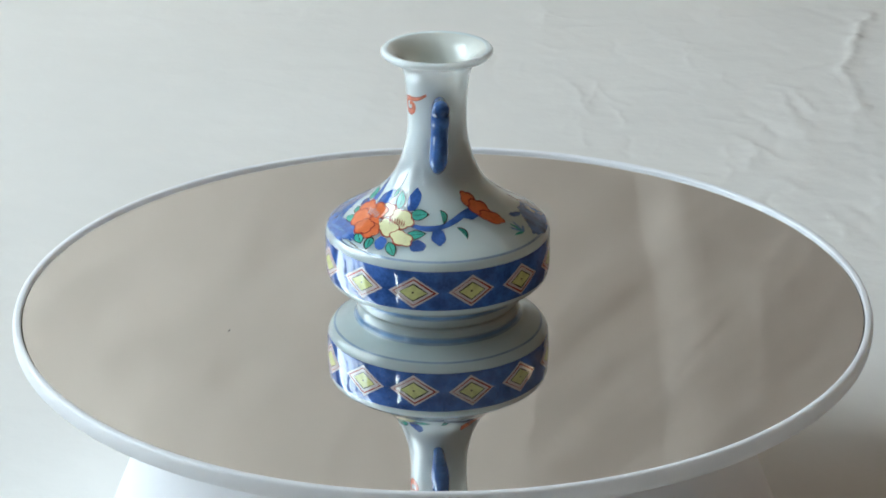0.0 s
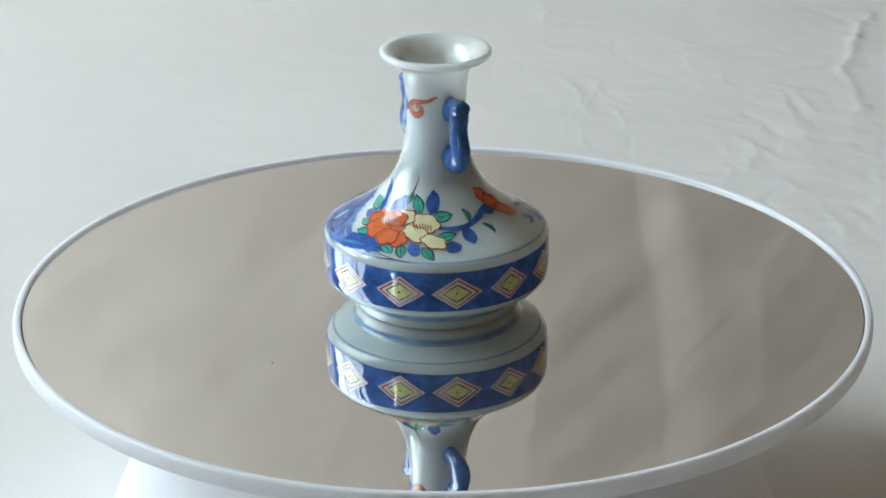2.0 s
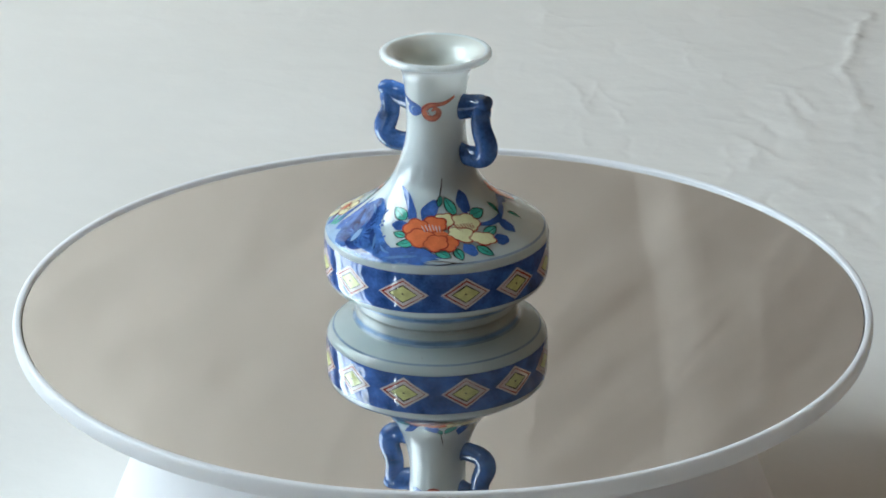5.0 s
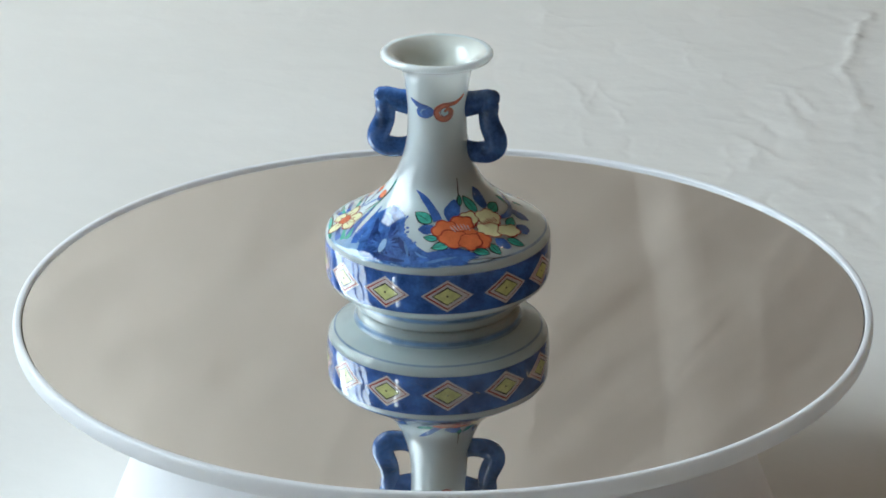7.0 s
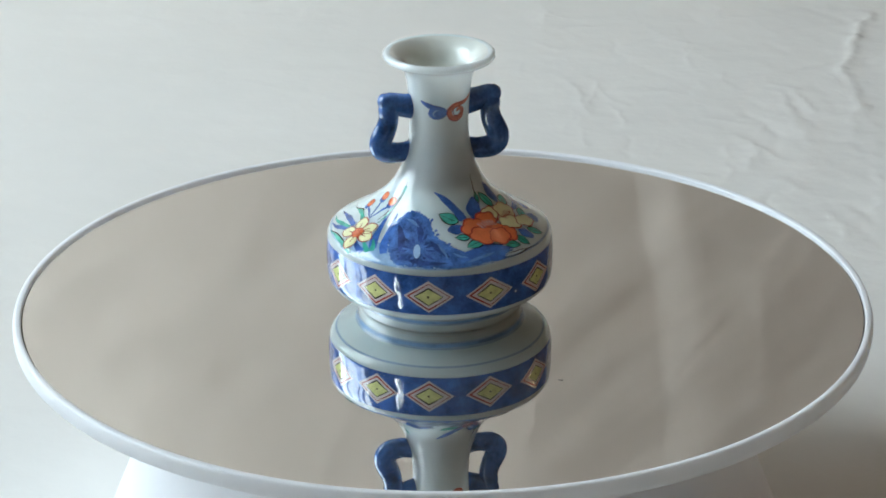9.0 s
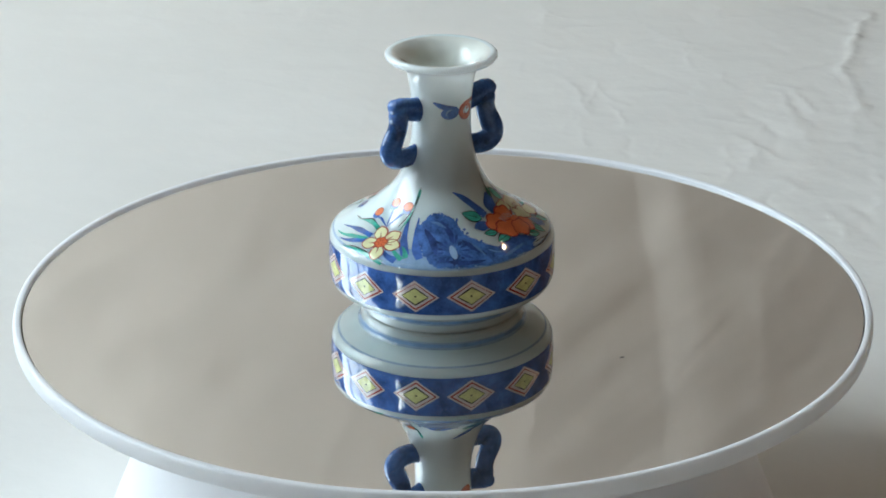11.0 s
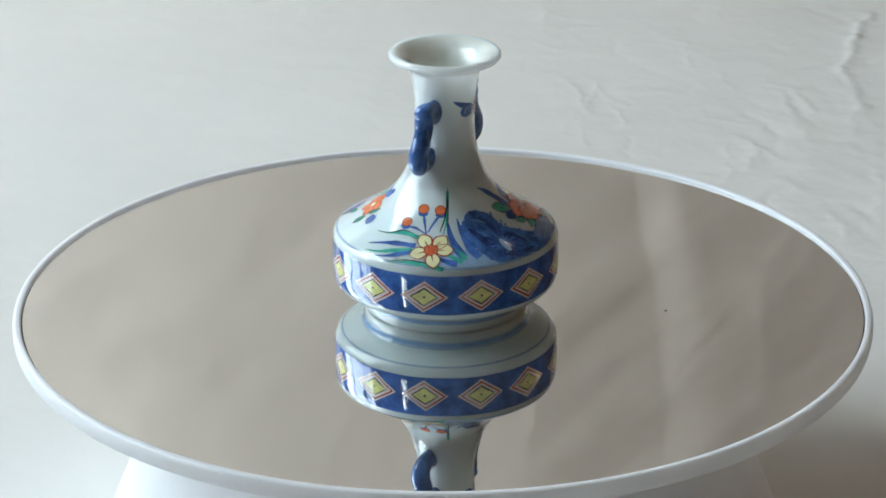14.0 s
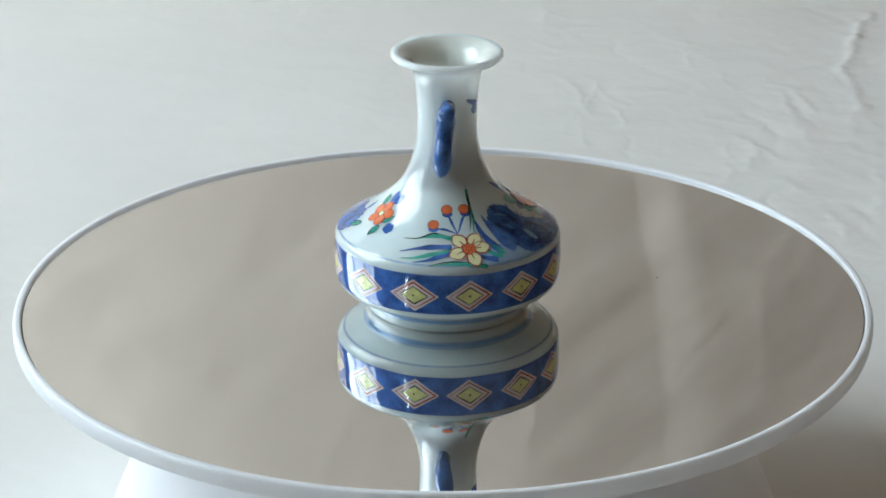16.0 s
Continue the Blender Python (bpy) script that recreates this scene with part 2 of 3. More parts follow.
# creases of the paper: (x, run along the sheet) to (x, run), height, width; metres
CREASES = [((0.216, 1.134), (0.204, 1.091), 0.0030, 0.0032), ((0.204, 1.091), (0.192, 1.043), 0.0036, 0.0032), ((0.192, 1.043), (0.189, 0.990), 0.0028, 0.003), ((0.189, 0.990), (0.182, 0.950), 0.002, 0.005),
           ((0.164, 1.014), (0.170, 0.986), 0.0018, 0.003), ((0.131, 0.913), (0.137, 0.941), 0.0014, 0.004), ((0.143, 0.900), (0.149, 0.890), 0.0016, 0.004), ((0.157, 0.975), (0.163, 0.942), 0.0016, 0.006),
           ((0.192, 1.060), (0.165, 1.045), -0.0018, 0.007), ((0.058, 1.030), (0.066, 0.984), 0.0016, 0.006), ((0.050, 1.163), (0.051, 1.105), 0.0016, 0.008), ((-0.040, 0.955), (-0.036, 1.001), 0.0010, 0.008),
           ((-0.155, 0.909), (-0.146, 0.930), 0.0010, 0.006), ((0.148, 1.560), (0.158, 1.590), 0.0012, 0.008),
           ((0.192, 1.600), (0.145, 1.656), -0.0020, 0.010), ((0.205, 1.600), (0.240, 1.560), 0.0016, 0.016),
           ((0.190, 1.600), (0.195, 1.660), 0.0014, 0.009), ((0.060, 1.640), (0.050, 1.700), 0.0018, 0.011)]


# short fine creases scattered over the lit part of the sheet
_rng = random.Random(11)
FINE = {}
for _k in range(150):
    _x, _s = _rng.uniform(0.0, 1.0) ** 0.8 * 0.36 - 0.08, _rng.uniform(0.82, 1.20)
    _a, _l = _rng.gauss(1.9, 0.7), _rng.uniform(0.008, 0.026)
    _crease = ((_x, _s), (_x + _l * math.cos(_a), _s + 1.8 * _l * math.sin(_a)), _rng.choice((1, 1, -1)) * _rng.uniform(0.0003, 0.0007) * min(max((_x + 0.10) / 0.25, 0.15), 1.0), _rng.uniform(0.0018, 0.0032))
    for _i in range(int((_x - 0.03) // 0.04), int((_x + 0.03) // 0.04) + 1):
        for _j in range(int((_s - 0.06) // 0.04), int((_s + 0.06) // 0.04) + 1):
            FINE.setdefault((_i, _j), []).append(_crease)


def ridge(wx, ws, x, s, crease, reach):
    """Height that one crease adds at a place of the sheet."""
    (x0, s0), (x1, s1), top, wide = crease
    dx, ds = x1 - x0, s1 - s0
    t = min(max(((wx - x0) * dx + (ws - s0) * ds) / (dx * dx + ds * ds), 0.0), 1.0)
    d = math.hypot(wx - x0 - t * dx, ws - s0 - t * ds) / wide
    return top * (0.7 + 0.6 * noise.noise(Vector((x * 40, s * 40, 5.0)))) * math.exp(-1.4 * d) if d < reach else 0.0


def crumple(x, s):
    """Height of the crumpled sheet over its smooth course."""
    lying = s < 1.2
    h = (0.0016 if lying else 0.0012) * noise.noise(Vector((x * 4.2, s * 4.2, 3.1)))
    if s > 1.25:
        # the hanging part turns away from the window up to one soft fold
        fold = float(np.interp(s, [1.45, 1.52, 1.553, 1.59, 1.64, 1.70], [0.100, 0.109, 0.114, 0.121, 0.129, 0.134]))
        over = max(x - fold, 0.0)
        q = x - over * over / (over + 0.004) + 0.20
        drop = 0.0 if q < 0 else 0.18 * (q * q / 0.56 if q < 0.28 else q - 0.14)
        rise = float(np.interp(s, [1.45, 1.52, 1.60, 1.64, 1.70], [0.0024, 0.0034, 0.0022, 0.0010, 0.0004])) * (1 - math.cos(math.pi * min(max((x - fold) / 0.030, 0.0), 1.0))) / 2
        h += min((s - 1.25) / 0.15, 1.0) * (rise - drop - float(np.interp(s, [1.54, 1.66], [0.17, 0.19])) * over * over / (over + 0.016))
        # soft diagonal rumples of the cloth
        h += 0.0019 * noise.noise(Vector(((0.55 * x + 0.84 * s) * 34, (0.84 * x - 0.55 * s) * 11, 7.7))) + 0.00042 * noise.noise(Vector(((0.6 * x + 0.8 * s) * 80, (0.8 * x - 0.6 * s) * 36, 1.7)))
    else:
        h += 0.0003 * (1 - abs(noise.noise(Vector((x * 9, s * 7, 7.7))))) ** 3
        h += 0.00012 * (1 - abs(noise.noise(Vector((x * 21 + s * 6, s * 19, 1.7))))) ** 5
        h += 0.0005 * noise.noise(Vector((x * 5, s * 34, 4.2))) + 0.00007 * noise.noise(Vector((x * 46, s * 60, 2.4)))
        if x > 0:
            h += min(x / 0.15, 1.0) * 0.00018 * (1 - abs(noise.noise(Vector((x * 33, s * 36, 9.1))))) ** 4
    wx = x + 0.004 * noise.noise(Vector((x * 60, s * 60, 2.2))) + 0.002 * noise.noise(Vector((x * 150, s * 150, 6.2)))
    ws = s + 0.004 * noise.noise(Vector((x * 60, s * 60, 8.8)))
    for crease in CREASES:
        (x0, s0), (x1, s1) = crease[:2]
        if abs(x - (x0 + x1) / 2) < 0.09 and abs(s - (s0 + s1) / 2) < 0.11:
            h += (0.44 if lying else 0.5) * ridge(wx, ws, x, s, crease, 4)
    for crease in FINE.get((int(x // 0.04), int(s // 0.04)), ()):
        h += ridge(wx, ws, x, s, crease, 3.5)
    return h


def paper():
    """A crumpled sheet that lies on the table, and from its far edge a cloth that sweeps up behind it."""
    nx = 560
    radius, y_turn = 0.12, 0.56
    flat = y_turn + 0.58
    arc = radius * math.pi / 2
    length = flat + arc + 0.62
    split_s = flat + 0.04
    runs = [*np.arange(0.0, 0.5, 0.012), *np.arange(0.5, split_s, 0.0018), *np.arange(split_s, 1.45, 0.004), *np.arange(1.45, 1.76, 0.0022), *np.arange(1.76, length, 0.006)]
    split = next(k for k, q in enumerate(runs) if q >= split_s)
    verts, faces = [], []
    for s in map(float, runs):
        if s < flat:
            y, z, n = -0.58 + s, 0.0, Vector((0, 0, 1))
        elif s < flat + arc:
            a = (s - flat) / radius
            y, z, n = y_turn + radius * math.sin(a), radius - radius * math.cos(a), Vector((0, -math.sin(a), math.cos(a)))
        else:
            y, z, n = y_turn + radius, radius + s - flat - arc, Vector((0, -1, 0))
        for i in range(nx + 1):
            u = 2 * i / nx - 1
            x = 0.72 * (0.38 * u + 0.62 * u ** 5)
            verts.append(Vector((x, y, TABLE_Z + z)) + n * (crumple(x, s) if s > 0.25 else 0.0))
    ny = len(runs) - 1
    for j in range(ny):
        for i in range(nx):
            k = j * (nx + 1) + i
            faces.append((k, k + 1, k + nx + 2, k + nx + 1))
    for name, j0, j1, mat, label in (("paper_sheet", 0, split, PAPER, "crumpled off-white paper sheet lying under the turntable"),
                                     ("cloth_backdrop", split, ny, CLOTH, "soft beige cloth hanging behind the paper with one fold")):
        me = bpy.data.meshes.new(name)
        me.from_pydata(verts[j0 * (nx + 1):(j1 + 1) * (nx + 1)], [], faces[:(j1 - j0) * nx])
        me.materials.append(mat)
        me.polygons.foreach_set("use_smooth", [True] * len(me.polygons))
        tagged(new(name, me), label, "backdrop", kind="structure")


paper()


# ---- turntable ----
def turntable():
    tt = tagged(new("turntable"), "round white plastic display turntable with a mirror top", "turntable")
    base = [(0.030, -0.0056)] + spline([(0.086, -0.0060), (0.089, -0.009), (0.0905, -0.020), (0.0925, -0.038), (0.0965, -0.054), (0.102, -0.068), (0.1065, -0.0800), (0.1065, -0.0835), (0.104, -0.0850)], 5) + [(0.03, -0.0850)]
    part("base", lathe(base, 160), PLASTIC, tt, "white plastic flared base")
    plat = spline([(0.020, -0.0012), (0.1246, -0.0012)], 2)
    plat += spline([(0.12495, -0.0008), (0.12495, 0.0004), (0.1251, 0.0009), (0.1256, 0.0011), (0.1265, 0.0011), (0.1271, 0.0006), (0.1274, -0.0010), (0.1273, -0.0028), (0.1267, -0.0041), (0.1250, -0.0049), (0.1220, -0.0051)], 5)
    plat += [(0.09, -0.0051), (0.02, -0.0051)]
    platter = part("platter", lathe(plat, 256), PLASTIC, tt, "white plastic platter with a raised rounded lip")
    bm = lathe([(0.0004, 0.0), (0.02, 0.0), (0.06, 0.0), (0.1, 0.0), (0.1245, 0.0), (0.12451, -0.0011)], 256)
    part("mirror", bm, MIRROR, platter, "round mirror plate", smooth=False)
    # added dark ring: the lip's shade along the mirror edge, as colour
    part("gap_shade", lathe([(0.1245, -0.0010), (0.12455, -0.0004), (0.12492, -0.0004)], 256), GAP_SHADE, platter, "thin dark brown ring painting the shade inside the lip")
    for x, y, r, long, ang in ((-0.0621, -0.0243, 0.00028, 3.2, 75), (-0.0657, 0.0106, 0.00018, 1.6, -188), (-0.0392, -0.0198, 0.00018, 1.6, -112)):
        bm = bmesh.new()
        bmesh.ops.create_icosphere(bm, subdivisions=1, radius=r, matrix=Matrix.Translation((x, y, 0.0)) @ Matrix.Rotation(radians(ang), 4, "Z") @ Matrix.Diagonal((long, 0.8, 0.5, 1)))
        part("dust_speck", bm, DUST, platter, "tiny dark dust speck")
    tt.location = (0.0003, 0.0015, 0.0)
    return tt, platter


# ---- vase ----
# radius and height of the outer surface, from the foot to the rim
OUTER = [(0.0228, 0.0002), (0.0236, 0.0001), (0.0241, 0.0006), (0.0243, 0.0020), (0.0243, 0.0033), (0.0250, 0.0045), (0.0270, 0.0056), (0.0296, 0.0067), (0.0318, 0.0080),
         (0.0330, 0.0101), (0.0333, 0.0135), (0.0333, 0.0180), (0.0332, 0.0215), (0.0328, 0.0235), (0.0316, 0.0248), (0.0275, 0.0273), (0.0230, 0.0300), (0.0190, 0.0329),
         (0.0158, 0.0358), (0.0134, 0.0388), (0.0116, 0.0422), (0.0101, 0.0464), (0.0090, 0.0512), (0.0086, 0.0560), (0.0087, 0.0620), (0.0092, 0.0680), (0.0101, 0.0724),
         (0.0118, 0.0747), (0.0140, 0.0756), (0.0155, 0.0761), (0.0162, 0.0769)]
INNER = [(0.01617, 0.0777), (0.0155, 0.0783), (0.0142, 0.0781), (0.0120, 0.0771), (0.0098, 0.0752), (0.0082, 0.0720), (0.0072, 0.0670), (0.0066, 0.0600), (0.0066, 0.0540), (0.0078, 0.0480), (0.0110, 0.0390), (0.0001, 0.0380)]
WALL_LINE = spline(OUTER, 10)
ARC = [0.0]
for _a, _b in zip(WALL_LINE, WALL_LINE[1:]):
    ARC.append(ARC[-1] + (_b - _a).length)
# arc lengths are counted so that the middle of the belly lies at 22.9 mm
BELLY = 0.0229 - next(q for q, p in zip(ARC, WALL_LINE) if p.y >= 0.0157)
ARC = [q + BELLY for q in ARC]


def on_wall(az, s, lift=0.00004):
    """The place on the vase's outer surface at az radians round it and s metres up along its profile, lifted off it."""
    s = min(max(s, ARC[0]), ARC[-1] - 1e-6)
    k = int(np.searchsorted(ARC, s, side="right")) - 1
    k = min(max(k, 0), len(WALL_LINE) - 2)
    f = (s - ARC[k]) / max(ARC[k + 1] - ARC[k], 1e-9)
    p = WALL_LINE[k].lerp(WALL_LINE[k + 1], f)
    d = (WALL_LINE[k + 1] - WALL_LINE[k]).normalized()
    r, z = p.x + d.y * lift, p.y - d.x * lift
    return Vector((r * math.sin(az), -r * math.cos(az), z))


def arc_at(z):
    """Arc length at which the outer wall reaches the height z."""
    for s, p in zip(ARC, WALL_LINE):
        if p.y >= z and p.y > 0.0005:
            return s
    return ARC[-1]


def radius_at(s):
    return float(np.interp(s, ARC, [p.x for p in WALL_LINE]))


LAYER = 0.00003
TURN = [0.0]  # degrees by which the motif being painted is turned round the vase


def decal(name, fn, rows, cols, mat, parent, lift, label=""):
    """A thin painted patch on the vase's wall: fn(i, j) gives its (azimuth in radians, arc in metres) on a grid."""
    bm = bmesh.new()
    def spot(i, j):
        az, q = fn(i / rows, j / cols)
        return on_wall(az + radians(TURN[0]), q, lift)
    grid = [[bm.verts.new(spot(i, j)) for j in range(cols + 1)] for i in range(rows + 1)]
    for i in range(rows):
        for j in range(cols):
            q = (grid[i][j], grid[i][j + 1], grid[i + 1][j + 1], grid[i + 1][j])
            bm.faces.new(q)
    bmesh.ops.remove_doubles(bm, verts=bm.verts, dist=1e-7)
    bmesh.ops.recalc_face_normals(bm, faces=bm.faces)
    c = sum((f.calc_center_median() for f in bm.faces), Vector()) / max(len(bm.faces), 1)
    f0 = min(bm.faces, key=lambda f: (f.calc_center_median() - c).length)
    if f0.normal.dot(Vector((f0.calc_center_median().x, f0.calc_center_median().y, 0.012))) < 0:
        bmesh.ops.reverse_faces(bm, faces=bm.faces)
    return part(name, bm, mat, parent, label)


def place(az, s):
    """From millimetres (u to the right, v up the wall) round an anchor to (azimuth, arc)."""
    def to(u, v):
        q = s * 1e-3 + v * 1e-3
        return radians(az) + u * 1e-3 / radius_at(q), q
    return to


def blob(name, az, s, outline, mat, parent, layer=1, label="", line=None, width=0.2, rings=6):
    """A filled patch with the closed outline(a) -> (u, v) in mm round its anchor, star-shaped; line: the material of a drawn contour."""
    to = place(az, s)
    n = 44

    def fill(i, j):
        u, v = outline(2 * math.pi * j)
        return to(u * i, v * i)
    ob = decal(name, fill, rings, n, mat, parent, layer * LAYER, label)
    if line:
        def ring(i, j):
            u, v = outline(2 * math.pi * j)
            k = 1 + (i - 0.6) * width * (1 + 0.3 * math.sin(7 * j + az)) / max(math.hypot(u, v), 0.3)
            return to(u * k, v * k)
        decal("outline", ring, 1, n * 2, line, ob, (layer + 0.5) * LAYER)
    return ob


def oval(rx, ry, angle=0, lobes=0, depth=0.0, du=0.0, dv=0.0, phase=0.0):
    c, sn = math.cos(radians(angle)), math.sin(radians(angle))

    def f(a):
        k = 1 + depth * (abs(math.sin(lobes * a / 2 + phase)) - 0.5) if lobes else 1 + depth * math.sin(3 * a + phase)
        x, y = rx * k * math.cos(a), ry * k * math.sin(a)
        return du + c * x - sn * y, dv + sn * x + c * y
    return f


def leaf_shape(length, width, angle, bend=0.0):
    c, sn = math.cos(radians(angle)), math.sin(radians(angle))

    def f(a):
        t = (1 - math.cos(a)) / 2
        side = math.copysign(1, math.sin(a)) if abs(math.sin(a)) > 1e-9 else 0
        w = width / 2 * math.sin(math.pi * t ** 0.85) ** 0.8 if 0 < t < 1 else 0.0
        x = length * (t - 0.5)
        y = side * w + bend * (1 - (2 * t - 1) ** 2)
        return c * x - sn * y, sn * x + c * y
    return f


def stroke(name, pts, width, mat, parent, layer=1, label="", taper=0.85, steps=7):
    """A brush stroke through (azimuth in degrees, arc in mm), thick in the middle and thin at its ends; taper 2: thin at its start alone."""
    line = spline([(radians(a), q * 1e-3) for a, q in pts], steps)
    n = len(line) - 1

    def fn(i, j):
        k = min(int(round(i * n)), n)
        p = line[k]
        q = line[min(k + 1, n)] - line[max(k - 1, 0)]
        r = radius_at(p.y)
        du, dv = q.x * r, q.y
        size = math.hypot(du, dv) or 1e-9
        t = k / n
        body = min(1.0, 0.12 + 1.5 * t) if taper > 1 else 1 - taper * abs(2 * t - 1) ** 2.2
        w = width * 1e-3 * body * (1 + 0.12 * math.sin(9.3 * t + p.x * 5))
        o = (j - 0.5) * w
        return p.x - dv / size * o / r, p.y + du / size * o
    return decal(name, fn, n, 4, mat, parent, layer * LAYER, label)


def leaf(v, az, s, length, width, angle, mat=None, line=True, bend=0.0, layer=3):
    mat = mat or GREEN
    ob = blob("leaf", az, s, leaf_shape(length, width, angle, bend), mat, v, layer, line=INK if line else None, width=0.30)
    if line and length > 3.5:
        to = place(az, s)
        c, sn = math.cos(radians(angle)), math.sin(radians(angle))
        ends = [to(c * x - sn * y, sn * x + c * y) for x, y in ((-0.42 * length, 0), (0.0, bend * 0.9), (0.58 * length, 0))]
        stroke("vein", [(math.degrees(a), q * 1e3) for a, q in ends], 0.16, INK, ob, layer + 0.6)
    return ob


def blue_leaf(v, az, s, length, width, angle, layer=2):
    rng = random.Random(int(az * 10 + s * 7))
    ph = rng.uniform(0, 6)
    base = leaf_shape(length, width, angle)
    soft = oval(-length / 2, width / 2, angle)

    def f(a):
        p, q = base(a), soft(a)
        k = 1 + 0.05 * math.sin(5 * a + ph)
        return (0.45 * p[0] + 0.55 * q[0]) * k, (0.45 * p[1] + 0.55 * q[1]) * k
    return blob("leaf", az, s, f, COBALT, v, layer, "soft cobalt blue leaf")


def petals(v, az, s, rows, mat, line, layer, label):
    """Overlapping petals: (u, v, rx, ry, angle) in mm."""
    for k, (u, w, rx, ry, ang) in enumerate(rows):
        a, q = place(az, s)(u, w)
        blob("petal", math.degrees(a), q * 1e3, oval(rx * 1.03, ry * 1.04, ang, 5, 0.2, phase=k * 0.8), mat, v, layer + k * 1.1, label, line, 0.36)


def stamens(v, az, s, count, spread, length, tilt, mat, layer):
    to = place(az, s)
    for k in range(count):
        f = (k / (count - 1) - 0.5)
        u = f * spread
        ends = [to(u + 0.2 * f * spread * t - tilt * length * t, length * (t - 0.35) - 0.5 * abs(f) * length) for t in (0, 0.5, 1)]
        stroke("stamen", [(math.degrees(a), q * 1e3) for a, q in ends], 0.3, mat, v, layer)


def patch(v, name, corners, mat, layer, label, rough=0.05, seed=0):
    """A painted area bounded by a smooth closed line through (azimuth, arc) corners, with a ragged edge."""
    ca = sum(a for a, _ in corners) / len(corners)
    cs = sum(q for _, q in corners) / len(corners)
    ring = spline(list(corners) + [corners[0]], 10)
    n = len(ring) - 1

    def fn(i, j):
        p = ring[int(round(j * n)) % n]
        k = i * (1 + rough * noise.noise(Vector((p.x * 0.9 + seed, p.y * 1.4, seed))) * (1 if i > 0.9 else 0))
        return radians(ca + (p.x - ca) * k), (cs + (p.y - cs) * k) * 1e-3
    return decal(name, fn, 10, n, mat, v, layer * LAYER, label)


def ring_line(v, name, s0, s1, mat, layer, label="", wobble=0.0):
    def fn(i, j):
        q = s0 + (s1 - s0) * i + wobble * noise.noise(Vector((math.cos(j * 6.2832) * 3, math.sin(j * 6.2832) * 3, s0)))
        return 2 * math.pi * j, q * 1e-3
    return decal(name, fn, max(2, int(abs(s1 - s0) / 0.6)), 200, mat, v, layer * LAYER, label)


def diamond(v, az, seed):
    rng = random.Random(seed)
    mid = 22.8 + rng.uniform(-0.15, 0.15)

    def rhomb(hw, hh, skew=0.0):
        def f(a):
            c, sn = math.cos(a), math.sin(a)
            k = 1 / (abs(c) / hw + abs(sn) / hh)
            return k * c + skew * k * sn, k * sn
        return f
    sk = rng.uniform(-0.06, 0.06)
    big = rng.uniform(0.99, 1.1)
    ob = blob("diamond", az, mid, rhomb(6.9 * big, 4.9, sk), PINK_WHITE, v, 2, "pinkish white diamond with red and black outlines")
    blob("centre", az, mid, rhomb(3.9 * big, 2.7, sk), CITRON, ob, 3, "yellow-green centre", INK, 0.34)

    def band(hw, hh, w, du):
        g = rhomb(hw, hh, sk)

        def fn(i, j):
            u, q = g(2 * math.pi * j)
            k = 1 + (i - 0.5) * w * (1 + 0.5 * math.sin(2 * math.pi * j + seed))
            return place(az, mid)(u * k + du, q * k)
        return fn
    decal("red_line", band(5.75 * big, 4.0, 0.10, 0.05), 1, 88, RED_LINE, ob, 3 * LAYER)
    blob("dot", az + rng.uniform(-0.3, 0.3), mid, oval(0.32, 0.28), INK, ob, 4.2)


def tube(bm, path, half_r, half_t, n=20, steps=8):
    """A rounded bar along (radius, height) points in the plane azimuth 0, with half-widths in and across that plane."""
    line = spline(path, steps)
    hr = spline([(h, 0) for h in half_r], steps)
    ht = spline([(h, 0) for h in half_t], steps)
    m = len(line) - 1
    rings = []
    for k, p in enumerate(line):
        d = (line[min(k + 1, m)] - line[max(k - 1, 0)]).normalized()
        nx, nz = -d.y, d.x
        ring = []
        for q in range(n):
            a = 2 * math.pi * q / n
            o, w = hr[k].x * math.cos(a), ht[k].x * math.sin(a)
            ring.append(bm.verts.new((w, -(p.x + nx * o), p.y + nz * o)))
        rings.append(ring)
    for a, b in zip(rings, rings[1:]):
        for q in range(n):
            bm.faces.new((a[q], a[(q + 1) % n], b[(q + 1) % n], b[q]))
    for ring in (rings[0], rings[-1]):
        c = sum((x.co for x in ring), Vector()) / n
        cv = bm.verts.new(c)
        for q in range(n):
            bm.faces.new((ring[q], ring[(q + 1) % n], cv))


def handle(v, az, lean):
    bm = bmesh.new()
    tube(bm, [(0.0078, 0.0623), (0.0108, 0.0628), (0.0136, 0.0636), (0.0160, 0.0645), (0.0174, 0.0654), (0.0180, 0.0658)],
         [0.0040, 0.0036, 0.0033, 0.0028, 0.0017, 0.0005], [0.0024, 0.0022, 0.0023, 0.0026, 0.0022, 0.0006])
    tube(bm, [(0.0152, 0.0652), (0.0153, 0.0622), (0.0150, 0.0597), (0.0155, 0.0567), (0.0166, 0.0540), (0.0174, 0.0518), (0.0170, 0.0498), (0.0152, 0.0484), (0.0124, 0.0480), (0.0099, 0.0482), (0.0080, 0.0486)],
         [0.0019, 0.0028, 0.0029, 0.0031, 0.0033, 0.0033, 0.0034, 0.0034, 0.0032, 0.0031, 0.0032], [0.0022, 0.0028, 0.0027, 0.0026, 0.0027, 0.0028, 0.0027, 0.0023, 0.0020, 0.0019, 0.0018])
    for q in bm.verts:
        q.co.x += lean * (q.co.z - 0.056)
    bmesh.ops.recalc_face_normals(bm, faces=bm.faces)
    bmesh.ops.rotate(bm, verts=bm.verts, cent=(0, 0, 0), matrix=Matrix.Rotation(radians(az), 3, "Z"))
    return part("handle", bm, HANDLE_BLUE, v, "curled cobalt blue glazed handle")


